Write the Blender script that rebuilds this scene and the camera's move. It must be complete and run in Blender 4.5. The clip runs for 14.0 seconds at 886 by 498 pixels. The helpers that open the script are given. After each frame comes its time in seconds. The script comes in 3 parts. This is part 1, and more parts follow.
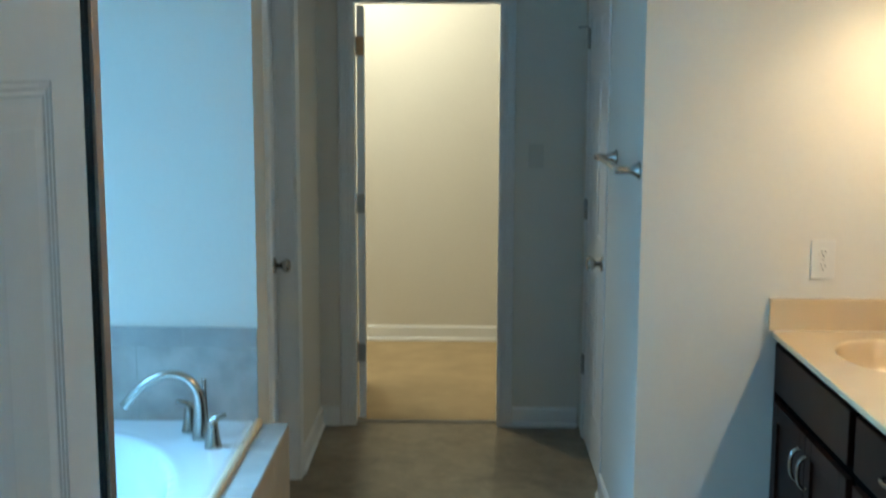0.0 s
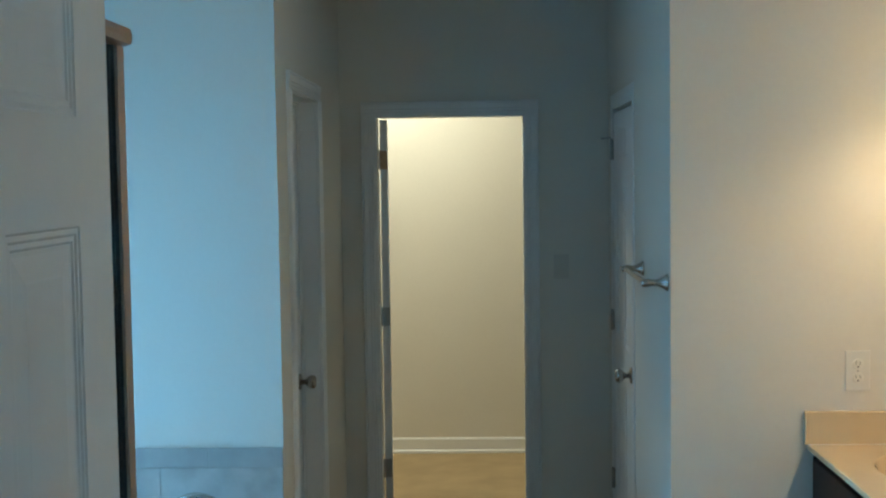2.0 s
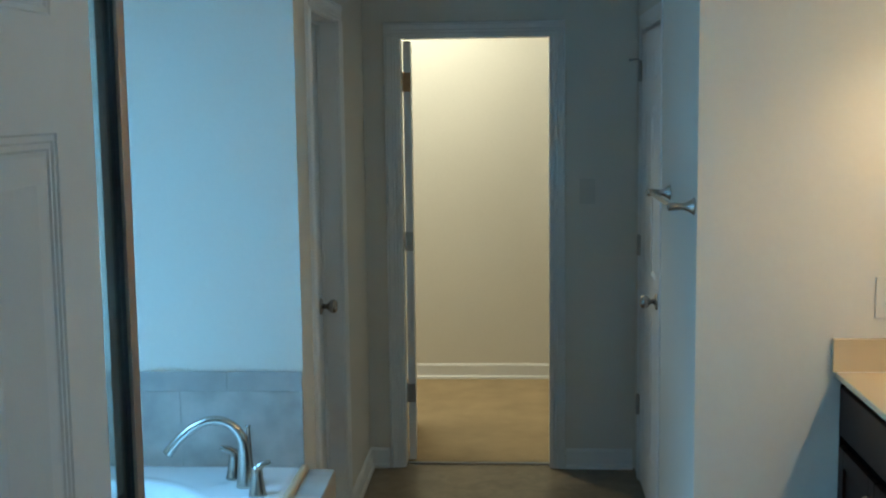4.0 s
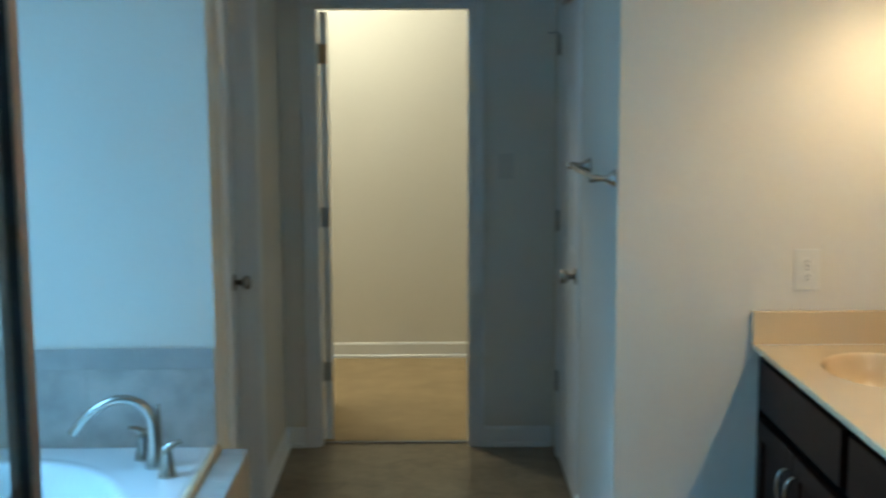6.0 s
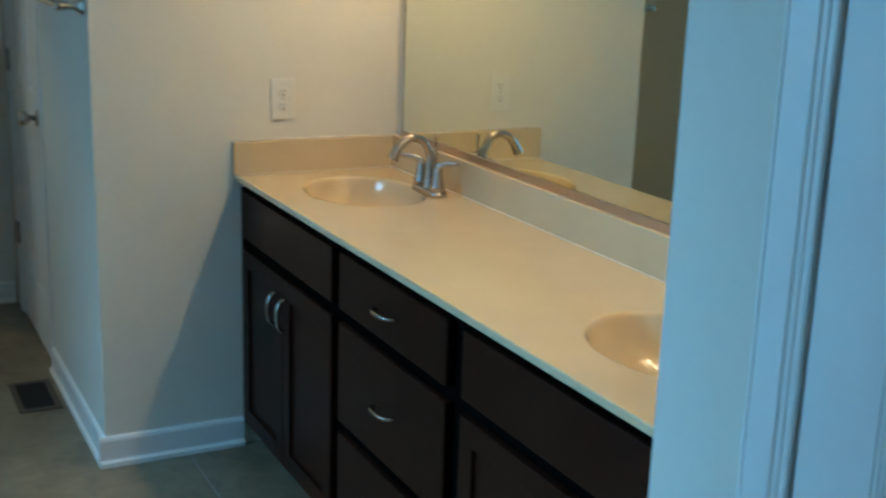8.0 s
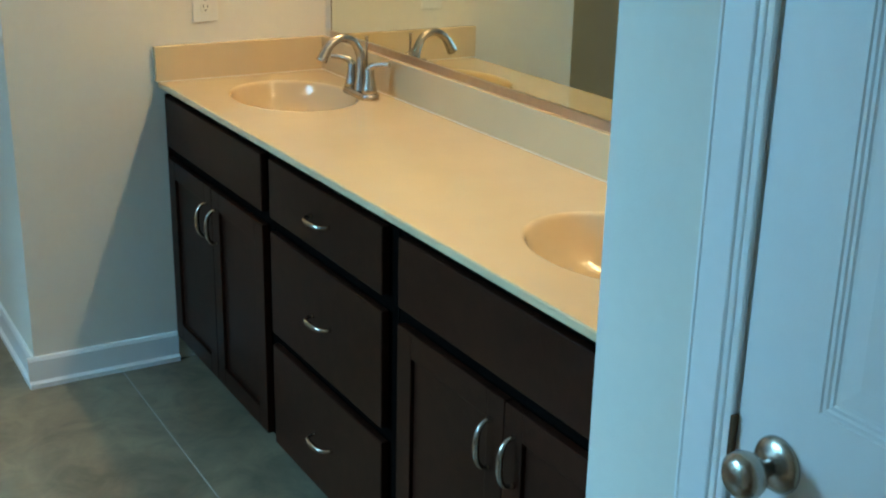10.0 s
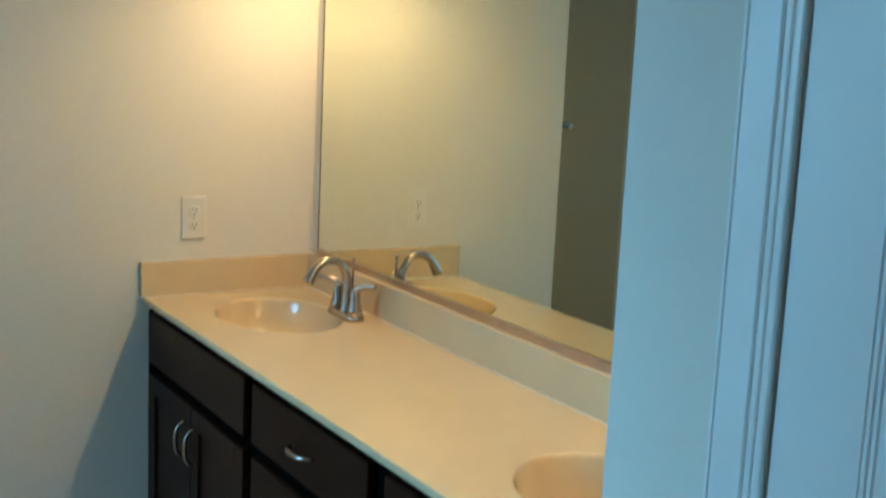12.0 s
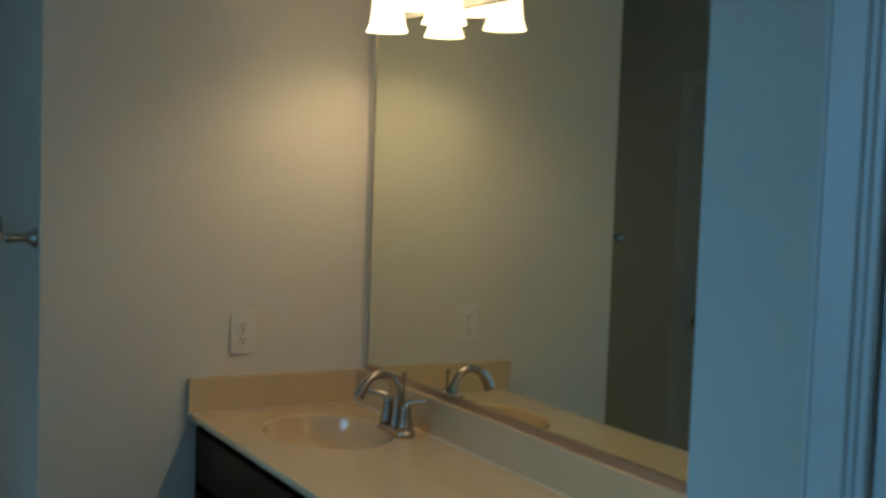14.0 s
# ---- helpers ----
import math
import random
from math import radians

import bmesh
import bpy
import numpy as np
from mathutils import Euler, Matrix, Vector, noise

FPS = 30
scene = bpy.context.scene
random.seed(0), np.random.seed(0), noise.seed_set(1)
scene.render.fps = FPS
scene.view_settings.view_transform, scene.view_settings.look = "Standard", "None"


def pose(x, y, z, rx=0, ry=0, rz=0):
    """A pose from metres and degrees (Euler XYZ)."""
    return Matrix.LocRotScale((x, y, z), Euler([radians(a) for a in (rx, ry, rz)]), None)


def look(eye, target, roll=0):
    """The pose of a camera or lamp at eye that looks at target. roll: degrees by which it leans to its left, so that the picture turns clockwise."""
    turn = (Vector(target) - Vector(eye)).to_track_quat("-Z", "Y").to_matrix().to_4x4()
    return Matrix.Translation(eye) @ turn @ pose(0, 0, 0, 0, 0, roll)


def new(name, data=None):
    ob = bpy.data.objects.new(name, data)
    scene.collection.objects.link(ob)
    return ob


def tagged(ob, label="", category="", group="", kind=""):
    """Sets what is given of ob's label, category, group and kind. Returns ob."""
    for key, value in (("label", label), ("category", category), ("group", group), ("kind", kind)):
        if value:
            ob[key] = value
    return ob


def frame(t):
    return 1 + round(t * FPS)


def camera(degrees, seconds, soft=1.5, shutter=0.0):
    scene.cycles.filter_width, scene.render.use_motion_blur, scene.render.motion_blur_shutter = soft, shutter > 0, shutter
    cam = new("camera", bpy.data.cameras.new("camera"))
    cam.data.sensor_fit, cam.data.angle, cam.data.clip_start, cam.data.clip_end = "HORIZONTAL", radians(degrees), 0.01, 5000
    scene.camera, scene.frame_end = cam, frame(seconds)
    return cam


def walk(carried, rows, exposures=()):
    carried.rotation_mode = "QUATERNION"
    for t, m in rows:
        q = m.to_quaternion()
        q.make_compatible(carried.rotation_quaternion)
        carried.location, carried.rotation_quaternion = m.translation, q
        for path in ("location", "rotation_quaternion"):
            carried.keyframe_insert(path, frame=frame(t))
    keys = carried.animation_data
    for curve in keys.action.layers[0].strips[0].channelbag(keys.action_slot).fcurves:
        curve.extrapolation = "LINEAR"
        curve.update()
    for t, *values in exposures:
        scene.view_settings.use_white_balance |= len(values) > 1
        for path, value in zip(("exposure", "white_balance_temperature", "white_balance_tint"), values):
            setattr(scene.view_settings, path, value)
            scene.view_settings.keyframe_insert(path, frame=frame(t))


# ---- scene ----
cam = camera(40.8, 14.0, soft=2.1, shutter=0.5)
# seconds, place, heading, tilt, lean
PATH = [
    (0, 0.071, 0.189, 1.727, 1.08, -8.54, 0.17),
    (0.5, 0.066, 0.217, 1.741, 1.83, -5.15, -0.50),
    (1, 0.071, 0.214, 1.758, 1.73, -4.18, -1.12),
    (1.5, 0.064, 0.216, 1.763, 2.20, -3.05, -1.08),
    (2, 0.060, 0.219, 1.760, 2.17, -3.51, -0.81),
    (2.5, 0.061, 0.249, 1.752, 2.87, -4.56, -1.18),
    (3, 0.069, 0.276, 1.753, 3.73, -4.74, -0.79),
    (3.5, 0.078, 0.288, 1.746, 3.59, -5.57, -0.55),
    (3.7, 0.081, 0.291, 1.742, 3.68, -6.47, -0.70),
    (5.8, 0.091, 0.352, 1.712, 1.80, -7.82, -0.25),
    (6, 0.079, 0.380, 1.696, -0.36, -7.84, -0.26),
    (6.5, -0.022, 0.406, 1.704, -9.96, -9.56, -0.60),
    (7, -0.035, 0.427, 1.694, -17.79, -10.33, -0.74),
    (7.5, -0.054, 0.449, 1.658, -22.46, -12.36, 0.95),
    (8, -0.040, 0.453, 1.625, -27.51, -14.52, 1.90),
    (8.5, -0.015, 0.464, 1.622, -30.99, -16.63, 1.92),
    (9, -0.021, 0.455, 1.592, -32.05, -17.63, 1.54),
    (9.2, -0.014, 0.468, 1.588, -31.83, -17.87, 1.36),
    (11.3, 0.028, 0.594, 1.626, -29.26, -19.87, 2.48),
    (11.5, 0.024, 0.602, 1.634, -30.14, -16.08, 2.80),
    (12, -0.001, 0.570, 1.684, -31.66, -9.83, 2.66),
    (12.5, 0.003, 0.554, 1.744, -32.14, -5.66, 2.75),
    (13, 0.013, 0.543, 1.748, -31.97, -1.39, 2.24),
    (13.5, 0.013, 0.563, 1.708, -31.67, -1.84, 2.14),
    (14, 0.002, 0.624, 1.653, -29.38, -4.10, 1.99),
]


def gaze(x, y, z, yaw, tilt, lean):
    a, b = radians(yaw), radians(tilt)
    way = Vector((-math.sin(a) * math.cos(b), math.cos(a) * math.cos(b), math.sin(b)))
    return look((x, y, z), Vector((x, y, z)) + way * 2, lean)


EXPOSURES = [(0, 0.08, 6450, 10), (1, -0.12, 6550, 10), (2.5, -0.22, 6500, 10), (3.7, -0.18, 6450, 10), (6, -0.2, 6500, 10), (6.5, -0.22, 6400, 10), (7, -0.24, 6350, 8), (8, -0.3, 6650, 7),
             (9.2, -0.1, 7350, 7), (11.3, 0.17, 8000, 9), (11.5, 0.12, 8000, 9), (12, -0.15, 7350, 9), (12.5, -0.53, 6700, 8), (13, -0.98, 6800, 7), (13.5, -1.33, 6850, 7), (14, -1.5, 6750, 8)]
walk(cam, [(t, gaze(*row)) for t, *row in PATH], EXPOSURES)

# ---- plan, metres ----
XR, XL = 0.632, -0.632          # corridor walls
YN = 3.973                      # wall at the end of the vanity
XM = 1.607                      # mirror wall
YT = 4.134                      # wall behind the tub
YF, YB = 5.85, 7.68             # corridor's end, closet's back wall
XW, YW = 0.946, 1.69            # wall with the toilet room's door, its corner
XO = -2.05                      # outer wall with the window
YE0, YE1 = 0.60, 0.72           # wall with the entry door
TH = 0.115
TOP = 2.74

# ---- light ----
world = bpy.data.worlds.new("world")
scene.world = world
world.use_nodes = True
nt = world.node_tree
sky = nt.nodes.new("ShaderNodeTexSky")
sky.sky_type, sky.sun_disc = "NISHITA", False
sky.sun_elevation, sky.sun_rotation = radians(30), radians(100)
nt.links.new(sky.outputs[0], nt.nodes["Background"].inputs[0])
nt.nodes["Background"].inputs[1].default_value = 0.08


def lamp(name, kind, m, power, colour, **more):
    data = bpy.data.lights.new(name, kind)
    data.energy, data.color = power, colour
    if kind == "AREA":
        data.shape, data.size, data.size_y = "RECTANGLE", more["size"], more["size_y"]
    else:
        data.shadow_soft_size = more["radius"]
    ob = new(name, data)
    ob.matrix_world = m
    return ob


DAY = (0.185, 0.56, 1.0)
WARM = (1.0, 0.76, 0.47)
CLOSET = (0.97, 1.0, 0.82)
WIN = (2.20, 3.85, 1.35, 2.35)   # window: y0, y1, z0, z1
at = Vector((XO - 0.02, (WIN[0] + WIN[1]) / 2, (WIN[2] + WIN[3]) / 2))
daylight = lamp("daylight", "AREA", look(at, at + Vector((1, -1.05, -1.52))), 104, DAY, size=1.45, size_y=0.85)
daylight.data.spread = radians(118)
# extra lamp in the same opening, added to brighten tub wall and corridor
tub_wall_fill = lamp("fill_for_tub_wall", "AREA", look(at + Vector((0.01, 0, 0)), at + Vector((0.75, 1, -1.0))), 7, DAY, size=1.45, size_y=0.85)
tub_wall_fill.data.spread = radians(110)
lamp("closet_bulb", "POINT", pose(-0.57, 6.93, 2.665), 74, CLOSET, radius=0.14)
SHADES = [(1.509, 3.664, 2.018), (1.509, 3.499, 2.066), (1.509, 3.336, 2.012)]
LAMPS = [3.499, 2.005]           # one fixture over each bowl
for sx, sy, sz in [(a, b + y - LAMPS[0], c) for y in LAMPS for a, b, c in SHADES]:
    lamp("vanity_bulb", "POINT", pose(sx, sy, sz + 0.030), 6.2, WARM, radius=0.016)


# ---- materials ----
def material(name, colour, rough=0.5, metal=0.0, grain=40.0, vary=0.06, bump=0.05, bump_scale=300.0, stains=2.0, coat=0.0, spec=0.5):
    """Principled surface with fine grain, wide unevenness and relief."""
    mat = bpy.data.materials.new(name)
    mat.use_nodes = True
    t = mat.node_tree
    b = t.nodes["Principled BSDF"]
    b.inputs["Metallic"].default_value, b.inputs["Roughness"].default_value = metal, rough
    b.inputs["Coat Weight"].default_value = coat
    b.inputs["Coat Roughness"].default_value = 0.03
    b.inputs["Specular IOR Level"].default_value = spec
    co = t.nodes.new("ShaderNodeTexCoord")
    fine, wide, fuzz = (t.nodes.new("ShaderNodeTexNoise") for _ in range(3))
    for n, s in ((fine, grain), (wide, stains), (fuzz, bump_scale)):
        n.inputs["Scale"].default_value, n.inputs["Detail"].default_value = s, 4.0
        t.links.new(co.outputs["Object"], n.inputs["Vector"])
    mix = t.nodes.new("ShaderNodeMix")
    mix.data_type = "FLOAT"
    mix.inputs[0].default_value = 0.6
    t.links.new(fine.outputs["Fac"], mix.inputs[2])
    t.links.new(wide.outputs["Fac"], mix.inputs[3])
    ramp = t.nodes.new("ShaderNodeValToRGB")
    dark, light = [max(0.0, c * (1 - vary)) for c in colour], [min(1.0, c * (1 + vary)) for c in colour]
    ramp.color_ramp.elements[0].position, ramp.color_ramp.elements[1].position = 0.35, 0.65
    ramp.color_ramp.elements[0].color, ramp.color_ramp.elements[1].color = (*dark, 1), (*light, 1)
    t.links.new(mix.outputs[0], ramp.inputs[0])
    t.links.new(ramp.outputs[0], b.inputs["Base Color"])
    rr = t.nodes.new("ShaderNodeMapRange")
    rr.inputs["To Min"].default_value, rr.inputs["To Max"].default_value = max(0.02, rough * 0.85), min(1.0, rough * 1.15)
    t.links.new(wide.outputs["Fac"], rr.inputs["Value"])
    t.links.new(rr.outputs[0], b.inputs["Roughness"])
    bp = t.nodes.new("ShaderNodeBump")
    bp.inputs["Strength"].default_value, bp.inputs["Distance"].default_value = bump, 0.002
    t.links.new(fuzz.outputs["Fac"], bp.inputs["Height"])
    t.links.new(bp.outputs[0], b.inputs["Normal"])
    return mat


def glass(name, tint, rough=0.0):
    mat = bpy.data.materials.new(name)
    mat.use_nodes = True
    b = mat.node_tree.nodes["Principled BSDF"]
    b.inputs["Base Color"].default_value = (*tint, 1)
    b.inputs["Transmission Weight"].default_value, b.inputs["Roughness"].default_value, b.inputs["IOR"].default_value = 1.0, rough, 1.45
    return mat


PAINT = material("wall_paint", (0.69, 0.65, 0.57), 0.75, grain=60, vary=0.02, bump=0.18, bump_scale=220, stains=0.8, spec=0.3)
CEIL = material("ceiling_paint", (0.82, 0.81, 0.78), 0.9, vary=0.02, bump=0.2, bump_scale=120)
TRIM = material("white_semigloss", (0.76, 0.76, 0.74), 0.38, vary=0.02, bump=0.03, bump_scale=90)
DOORP = material("door_paint", (0.74, 0.74, 0.72), 0.42, vary=0.02, bump=0.08, bump_scale=160)
NICKEL = material("brushed_nickel", (0.45, 0.405, 0.36), 0.26, 1.0, grain=150, vary=0.08, bump=0.03, bump_scale=500)
HINGE = material("satin_nickel_hinge", (0.40, 0.38, 0.35), 0.4, 1.0, vary=0.08)
# tan hinge colour: warm reflection of the closet lamp painted in
WARMHINGE = material("hinge_with_lamp_reflection", (0.50, 0.30, 0.15), 0.55, 0.3, grain=60, vary=0.25)
BRONZE = material("brushed_bronze_frame", (0.42, 0.315, 0.26), 0.45, 1.0, grain=120, vary=0.1)
CHANNEL = material("pale_bronze_channel", (0.55, 0.45, 0.38), 0.35, 1.0, vary=0.08)
DARKPOST = material("dark_bronze", (0.06, 0.055, 0.05), 0.45, 0.7, vary=0.1)
GASKET = material("black_gasket_and_latch_shade", (0.01, 0.01, 0.012), 0.6)
LAMPM = material("oil_rubbed_bronze", (0.20, 0.12, 0.075), 0.35, 1.0, vary=0.15)
ESPRESSO = material("espresso_wood", (0.0235, 0.0068, 0.0038), 0.38, grain=25, vary=0.4, bump=0.06, bump_scale=80, spec=0.11)
# near black: the shade between and under the fronts is put into this colour
SHADOWM = material("cabinet_gap_shade", (0.0022, 0.0016, 0.0014), 0.85, vary=0.2, spec=0.02)
MARBLE = material("cultured_marble", (0.635, 0.475, 0.29), 0.10, grain=7, vary=0.035, bump=0.0, stains=3, coat=0.6)
ACRYLIC = material("white_acrylic", (0.70, 0.72, 0.72), 0.15, vary=0.01, bump=0.0, coat=0.4)
TILE = material("stone_look_tile", (0.40, 0.37, 0.33), 0.4, grain=11, vary=0.26, bump=0.05, bump_scale=60, stains=5)
TILE2 = material("accent_tile", (0.36, 0.34, 0.31), 0.4, grain=14, vary=0.12, bump=0.05, stains=6)
APRON = material("tan_deck_tile", (0.42, 0.34, 0.25), 0.45, grain=9, vary=0.14, bump=0.05, stains=4)
TAN = material("tan_edge_strip", (0.60, 0.45, 0.28), 0.4, grain=20, vary=0.12, bump=0.04)
GROUT = material("grout", (0.40, 0.375, 0.33), 0.9, vary=0.06, bump=0.2)
BEAD = material("cream_caulk", (0.66, 0.56, 0.42), 0.5, vary=0.04)
CAULK = material("pale_seam", (0.36, 0.34, 0.30), 0.7, vary=0.05)
VINYL = material("mottled_stone_vinyl", (0.198, 0.152, 0.098), 0.34, grain=9, vary=0.42, bump=0.05, bump_scale=70, stains=2.4)
for n in VINYL.node_tree.nodes:
    if n.type == "TEX_NOISE":
        n.inputs["Distortion"].default_value, n.inputs["Roughness"].default_value = 1.2, 0.62
CARPET = material("beige_carpet", (0.42, 0.31, 0.18), 0.95, grain=9, vary=0.10, bump=0.9, bump_scale=420, stains=3, spec=0.1)
PLASTIC = material("white_plastic", (0.70, 0.68, 0.62), 0.35, vary=0.01, bump=0.0)
IVORY = material("ivory_plastic", (0.60, 0.57, 0.50), 0.45, vary=0.01, bump=0.0)
SLOT = material("dark_slots", (0.04, 0.035, 0.03), 0.6)
VENTM = material("brown_vent_metal", (0.055, 0.042, 0.033), 0.5, 0.2, vary=0.1)
# near black for the shade inside the floor vent
VENTSHADE = material("vent_shade_black", (0.01, 0.009, 0.008), 0.9)
CLEAR = glass("clear_glass", (0.90, 0.97, 0.96))
MIRROR = material("mirror_silver", (0.82, 0.87, 0.77), 0.0, 1.0, vary=0.0, bump=0.0)
for link in list(MIRROR.node_tree.links):
    if link.to_socket.name in ("Roughness", "Normal"):
        MIRROR.node_tree.links.remove(link)
MIRROR.node_tree.nodes["Principled BSDF"].inputs["Roughness"].default_value = 0.01


def glow(name, colour, strength):
    mat = bpy.data.materials.new(name)
    mat.use_nodes = True
    b = mat.node_tree.nodes["Principled BSDF"]
    b.inputs["Base Color"].default_value = (0.85, 0.82, 0.75, 1)
    b.inputs["Roughness"].default_value = 0.4
    b.inputs["Emission Color"].default_value, b.inputs["Emission Strength"].default_value = (*colour, 1), strength
    return mat


FROST = glow("lit_frosted_glass", (1.0, 0.78, 0.50), 9.5)
CLOSETGLASS = glow("lit_closet_glass", (1.0, 0.85, 0.62), 3.0)


# ---- building helpers ----
def box(bm, x0, x1, y0, y1, z0, z1, bevel=0.0):
    made = bmesh.ops.create_cube(bm, size=1.0)["verts"]
    for v in made:
        v.co = Vector(((x0 + x1) / 2 + v.co.x * (x1 - x0), (y0 + y1) / 2 + v.co.y * (y1 - y0), (z0 + z1) / 2 + v.co.z * (z1 - z0)))
    if bevel:
        edges = {e for v in made for e in v.link_edges}
        bmesh.ops.bevel(bm, geom=list(edges), offset=bevel, segments=2, affect="EDGES", profile=0.6)
    return bm


def boxes(*rows, bevel=0.0):
    bm = bmesh.new()
    for r in rows:
        box(bm, *r, bevel=bevel)
    return bm


def lathe(profile, m=None, steps=28, bm=None):
    """Turns a profile of (radius, height) round the z axis, then moves it by m."""
    bm = bm or bmesh.new()
    m = m or Matrix()
    rings = []
    for r, z in profile:
        rings.append([bm.verts.new(m @ Vector((r * math.cos(2 * math.pi * k / steps), r * math.sin(2 * math.pi * k / steps), z))) for k in range(steps)])
    for a, b in zip(rings, rings[1:]):
        for k in range(steps):
            bm.faces.new((a[k], a[(k + 1) % steps], b[(k + 1) % steps], b[k])).smooth = True
    for ring, flip in ((rings[0], True), (rings[-1], False)):
        bm.faces.new(list(reversed(ring)) if flip else ring)
    return bm


def tube(points, radii, steps=14, bm=None, smooth_by=6):
    """A round bar along a smooth curve through points, with a radius for each."""
    bm = bm or bmesh.new()
    pts = [Vector(p) for p in points]
    if len(radii) != len(pts):
        radii = [radii[0]] * len(pts)
    fine, rad = [], []
    for i in range(len(pts) - 1):
        p0, p1, p2, p3 = pts[max(i - 1, 0)], pts[i], pts[i + 1], pts[min(i + 2, len(pts) - 1)]
        for s in range(smooth_by):
            u = s / smooth_by
            fine.append(0.5 * ((2 * p1) + (p2 - p0) * u + (2 * p0 - 5 * p1 + 4 * p2 - p3) * u * u + (3 * p1 - p0 - 3 * p2 + p3) * u ** 3))
            rad.append(radii[i] * (1 - u) + radii[i + 1] * u)
    fine.append(pts[-1]), rad.append(radii[-1])
    rings, side = [], None
    for i, p in enumerate(fine):
        d = (fine[min(i + 1, len(fine) - 1)] - fine[max(i - 1, 0)]).normalized()
        if side is None:
            side = d.orthogonal().normalized()
        side = (side - d * side.dot(d)).normalized()
        up = d.cross(side)
        rings.append([bm.verts.new(p + (side * math.cos(2 * math.pi * k / steps) + up * math.sin(2 * math.pi * k / steps)) * rad[i]) for k in range(steps)])
    for a, b in zip(rings, rings[1:]):
        for k in range(steps):
            bm.faces.new((a[k], a[(k + 1) % steps], b[(k + 1) % steps], b[k])).smooth = True
    bm.faces.new(list(reversed(rings[0])))
    bm.faces.new(rings[-1])
    return bm


def sweep(section, path_points, bm=None):
    """Extrudes a section of (out, up) offsets along straight axis-aligned runs given as ((x, y, z), out, up, next point)."""
    bm = bm or bmesh.new()
    for a, b, out, up in path_points:
        a, b, out, up = Vector(a), Vector(b), Vector(out), Vector(up)
        one = [bm.verts.new(a + out * o + up * u) for o, u in section]
        two = [bm.verts.new(b + out * o + up * u) for o, u in section]
        n = len(section)
        for k in range(n):
            bm.faces.new((one[k], one[(k + 1) % n], two[(k + 1) % n], two[k]))
        bm.faces.new(list(reversed(one)))
        bm.faces.new(two)
    return bm


def thing(name, loc=(0, 0, 0), rz=0.0, **tags):
    ob = new(name)
    ob.matrix_basis = pose(*loc, 0, 0, rz)
    ob.empty_display_size = 0.1
    return tagged(ob, **tags)


def part(name, bm, mat, parent, label=""):
    """Links a bmesh as one mesh under a thing or a part, in the thing's own space."""
    me = bpy.data.meshes.new(name)
    bmesh.ops.recalc_face_normals(bm, faces=bm.faces)
    bm.to_mesh(me)
    bm.free()
    me.materials.append(mat)
    ob = new(name, me)
    ob.parent = parent
    if label:
        tagged(ob, label)
    return ob


def solid(name, bm, mat, label="", category="", kind="structure", **more):
    me = bpy.data.meshes.new(name)
    bmesh.ops.recalc_face_normals(bm, faces=bm.faces)
    bm.to_mesh(me)
    bm.free()
    me.materials.append(mat)
    return tagged(new(name, me), label, category, kind=kind, **more)


# ---- the shell ----
WH = "smooth cream painted drywall wall"
solid("floor", boxes((XO - 0.15, 0.888, YE0, YF + 0.06, -0.1, 0), ), VINYL, "mottled brown-grey stone-look vinyl sheet floor", "floor")
solid("floor_vanity_side", boxes((0.892, XM + TH, YE0, YF + 0.06, -0.1, 0)), VINYL, "mottled brown-grey vinyl sheet beside the vanity", "floor")
solid("floor_seam", boxes((0.8884, 0.8916, YE1, YN, -0.05, 0.0012)), CAULK, "thin pale seam between two vinyl sheets", "floor seam")
solid("carpet_closet", boxes((XO, XM, YF + 0.062, YB, -0.1, 0.008)), CARPET, "beige cut-pile carpet in the lit closet", "carpet")
solid("carpet_bedroom", boxes((XO, XM, -3.0, YE0 - 0.002, -0.1, 0.008)), CARPET, "beige cut-pile carpet behind the entry", "carpet")
solid("ceiling", boxes((XO - 0.15, XM + TH, -3.1, YB + 0.1, TOP, TOP + 0.1)), CEIL, "flat white painted ceiling", "ceiling")
solid("wall_end", boxes((XO, -0.477, YF, YF + TH, 0, TOP), (0.247, XM, YF, YF + TH, 0, TOP), (-0.477, 0.247, YF, YF + TH, 2.056, TOP)), PAINT, WH + " round the lit closet doorway", "wall")
solid("wall_closet", boxes((XO, XM, YB, YB + TH, 0, TOP)), PAINT, WH + " at the back of the closet", "wall")
solid("wall_corridor_left", boxes((XL - TH, XL, YT, 4.396, 0, TOP), (XL - TH, XL, 5.060, YF, 0, TOP), (XL - TH, XL, 4.396, 5.060, 2.080, TOP)), PAINT, WH + " with a recessed closed door", "wall")
solid("wall_corridor_right", boxes((XR, XR + TH, YN, 4.932, 0, TOP), (XR, XR + TH, 5.678, YF, 0, TOP), (XR, XR + TH, 4.932, 5.678, 2.066, TOP)), PAINT, WH + " with a closed door and towel bar", "wall")
solid("wall_vanity_end", boxes((XR + TH, XM, YN, YN + TH, 0, TOP)), PAINT, WH + " at the end of the vanity", "wall")
solid("wall_mirror", boxes((XM, XM + TH, -3.0, YB, 0, TOP)), PAINT, WH + " behind the mirror", "wall")
solid("wall_tub", boxes((XO, XL - TH, YT, YT + TH, 0, TOP)), PAINT, WH + " behind the bathtub", "wall")
solid("wall_toilet_room", boxes((XW, XW + TH, 1.441, YW, 0, TOP), (XW, XW + TH, YE1, 0.742, 0, TOP), (XW, XW + TH, 0.742, 1.441, 2.066, TOP), (XW + TH, XM, YW - TH, YW, 0, TOP)), PAINT, WH + " with the toilet room door", "wall")
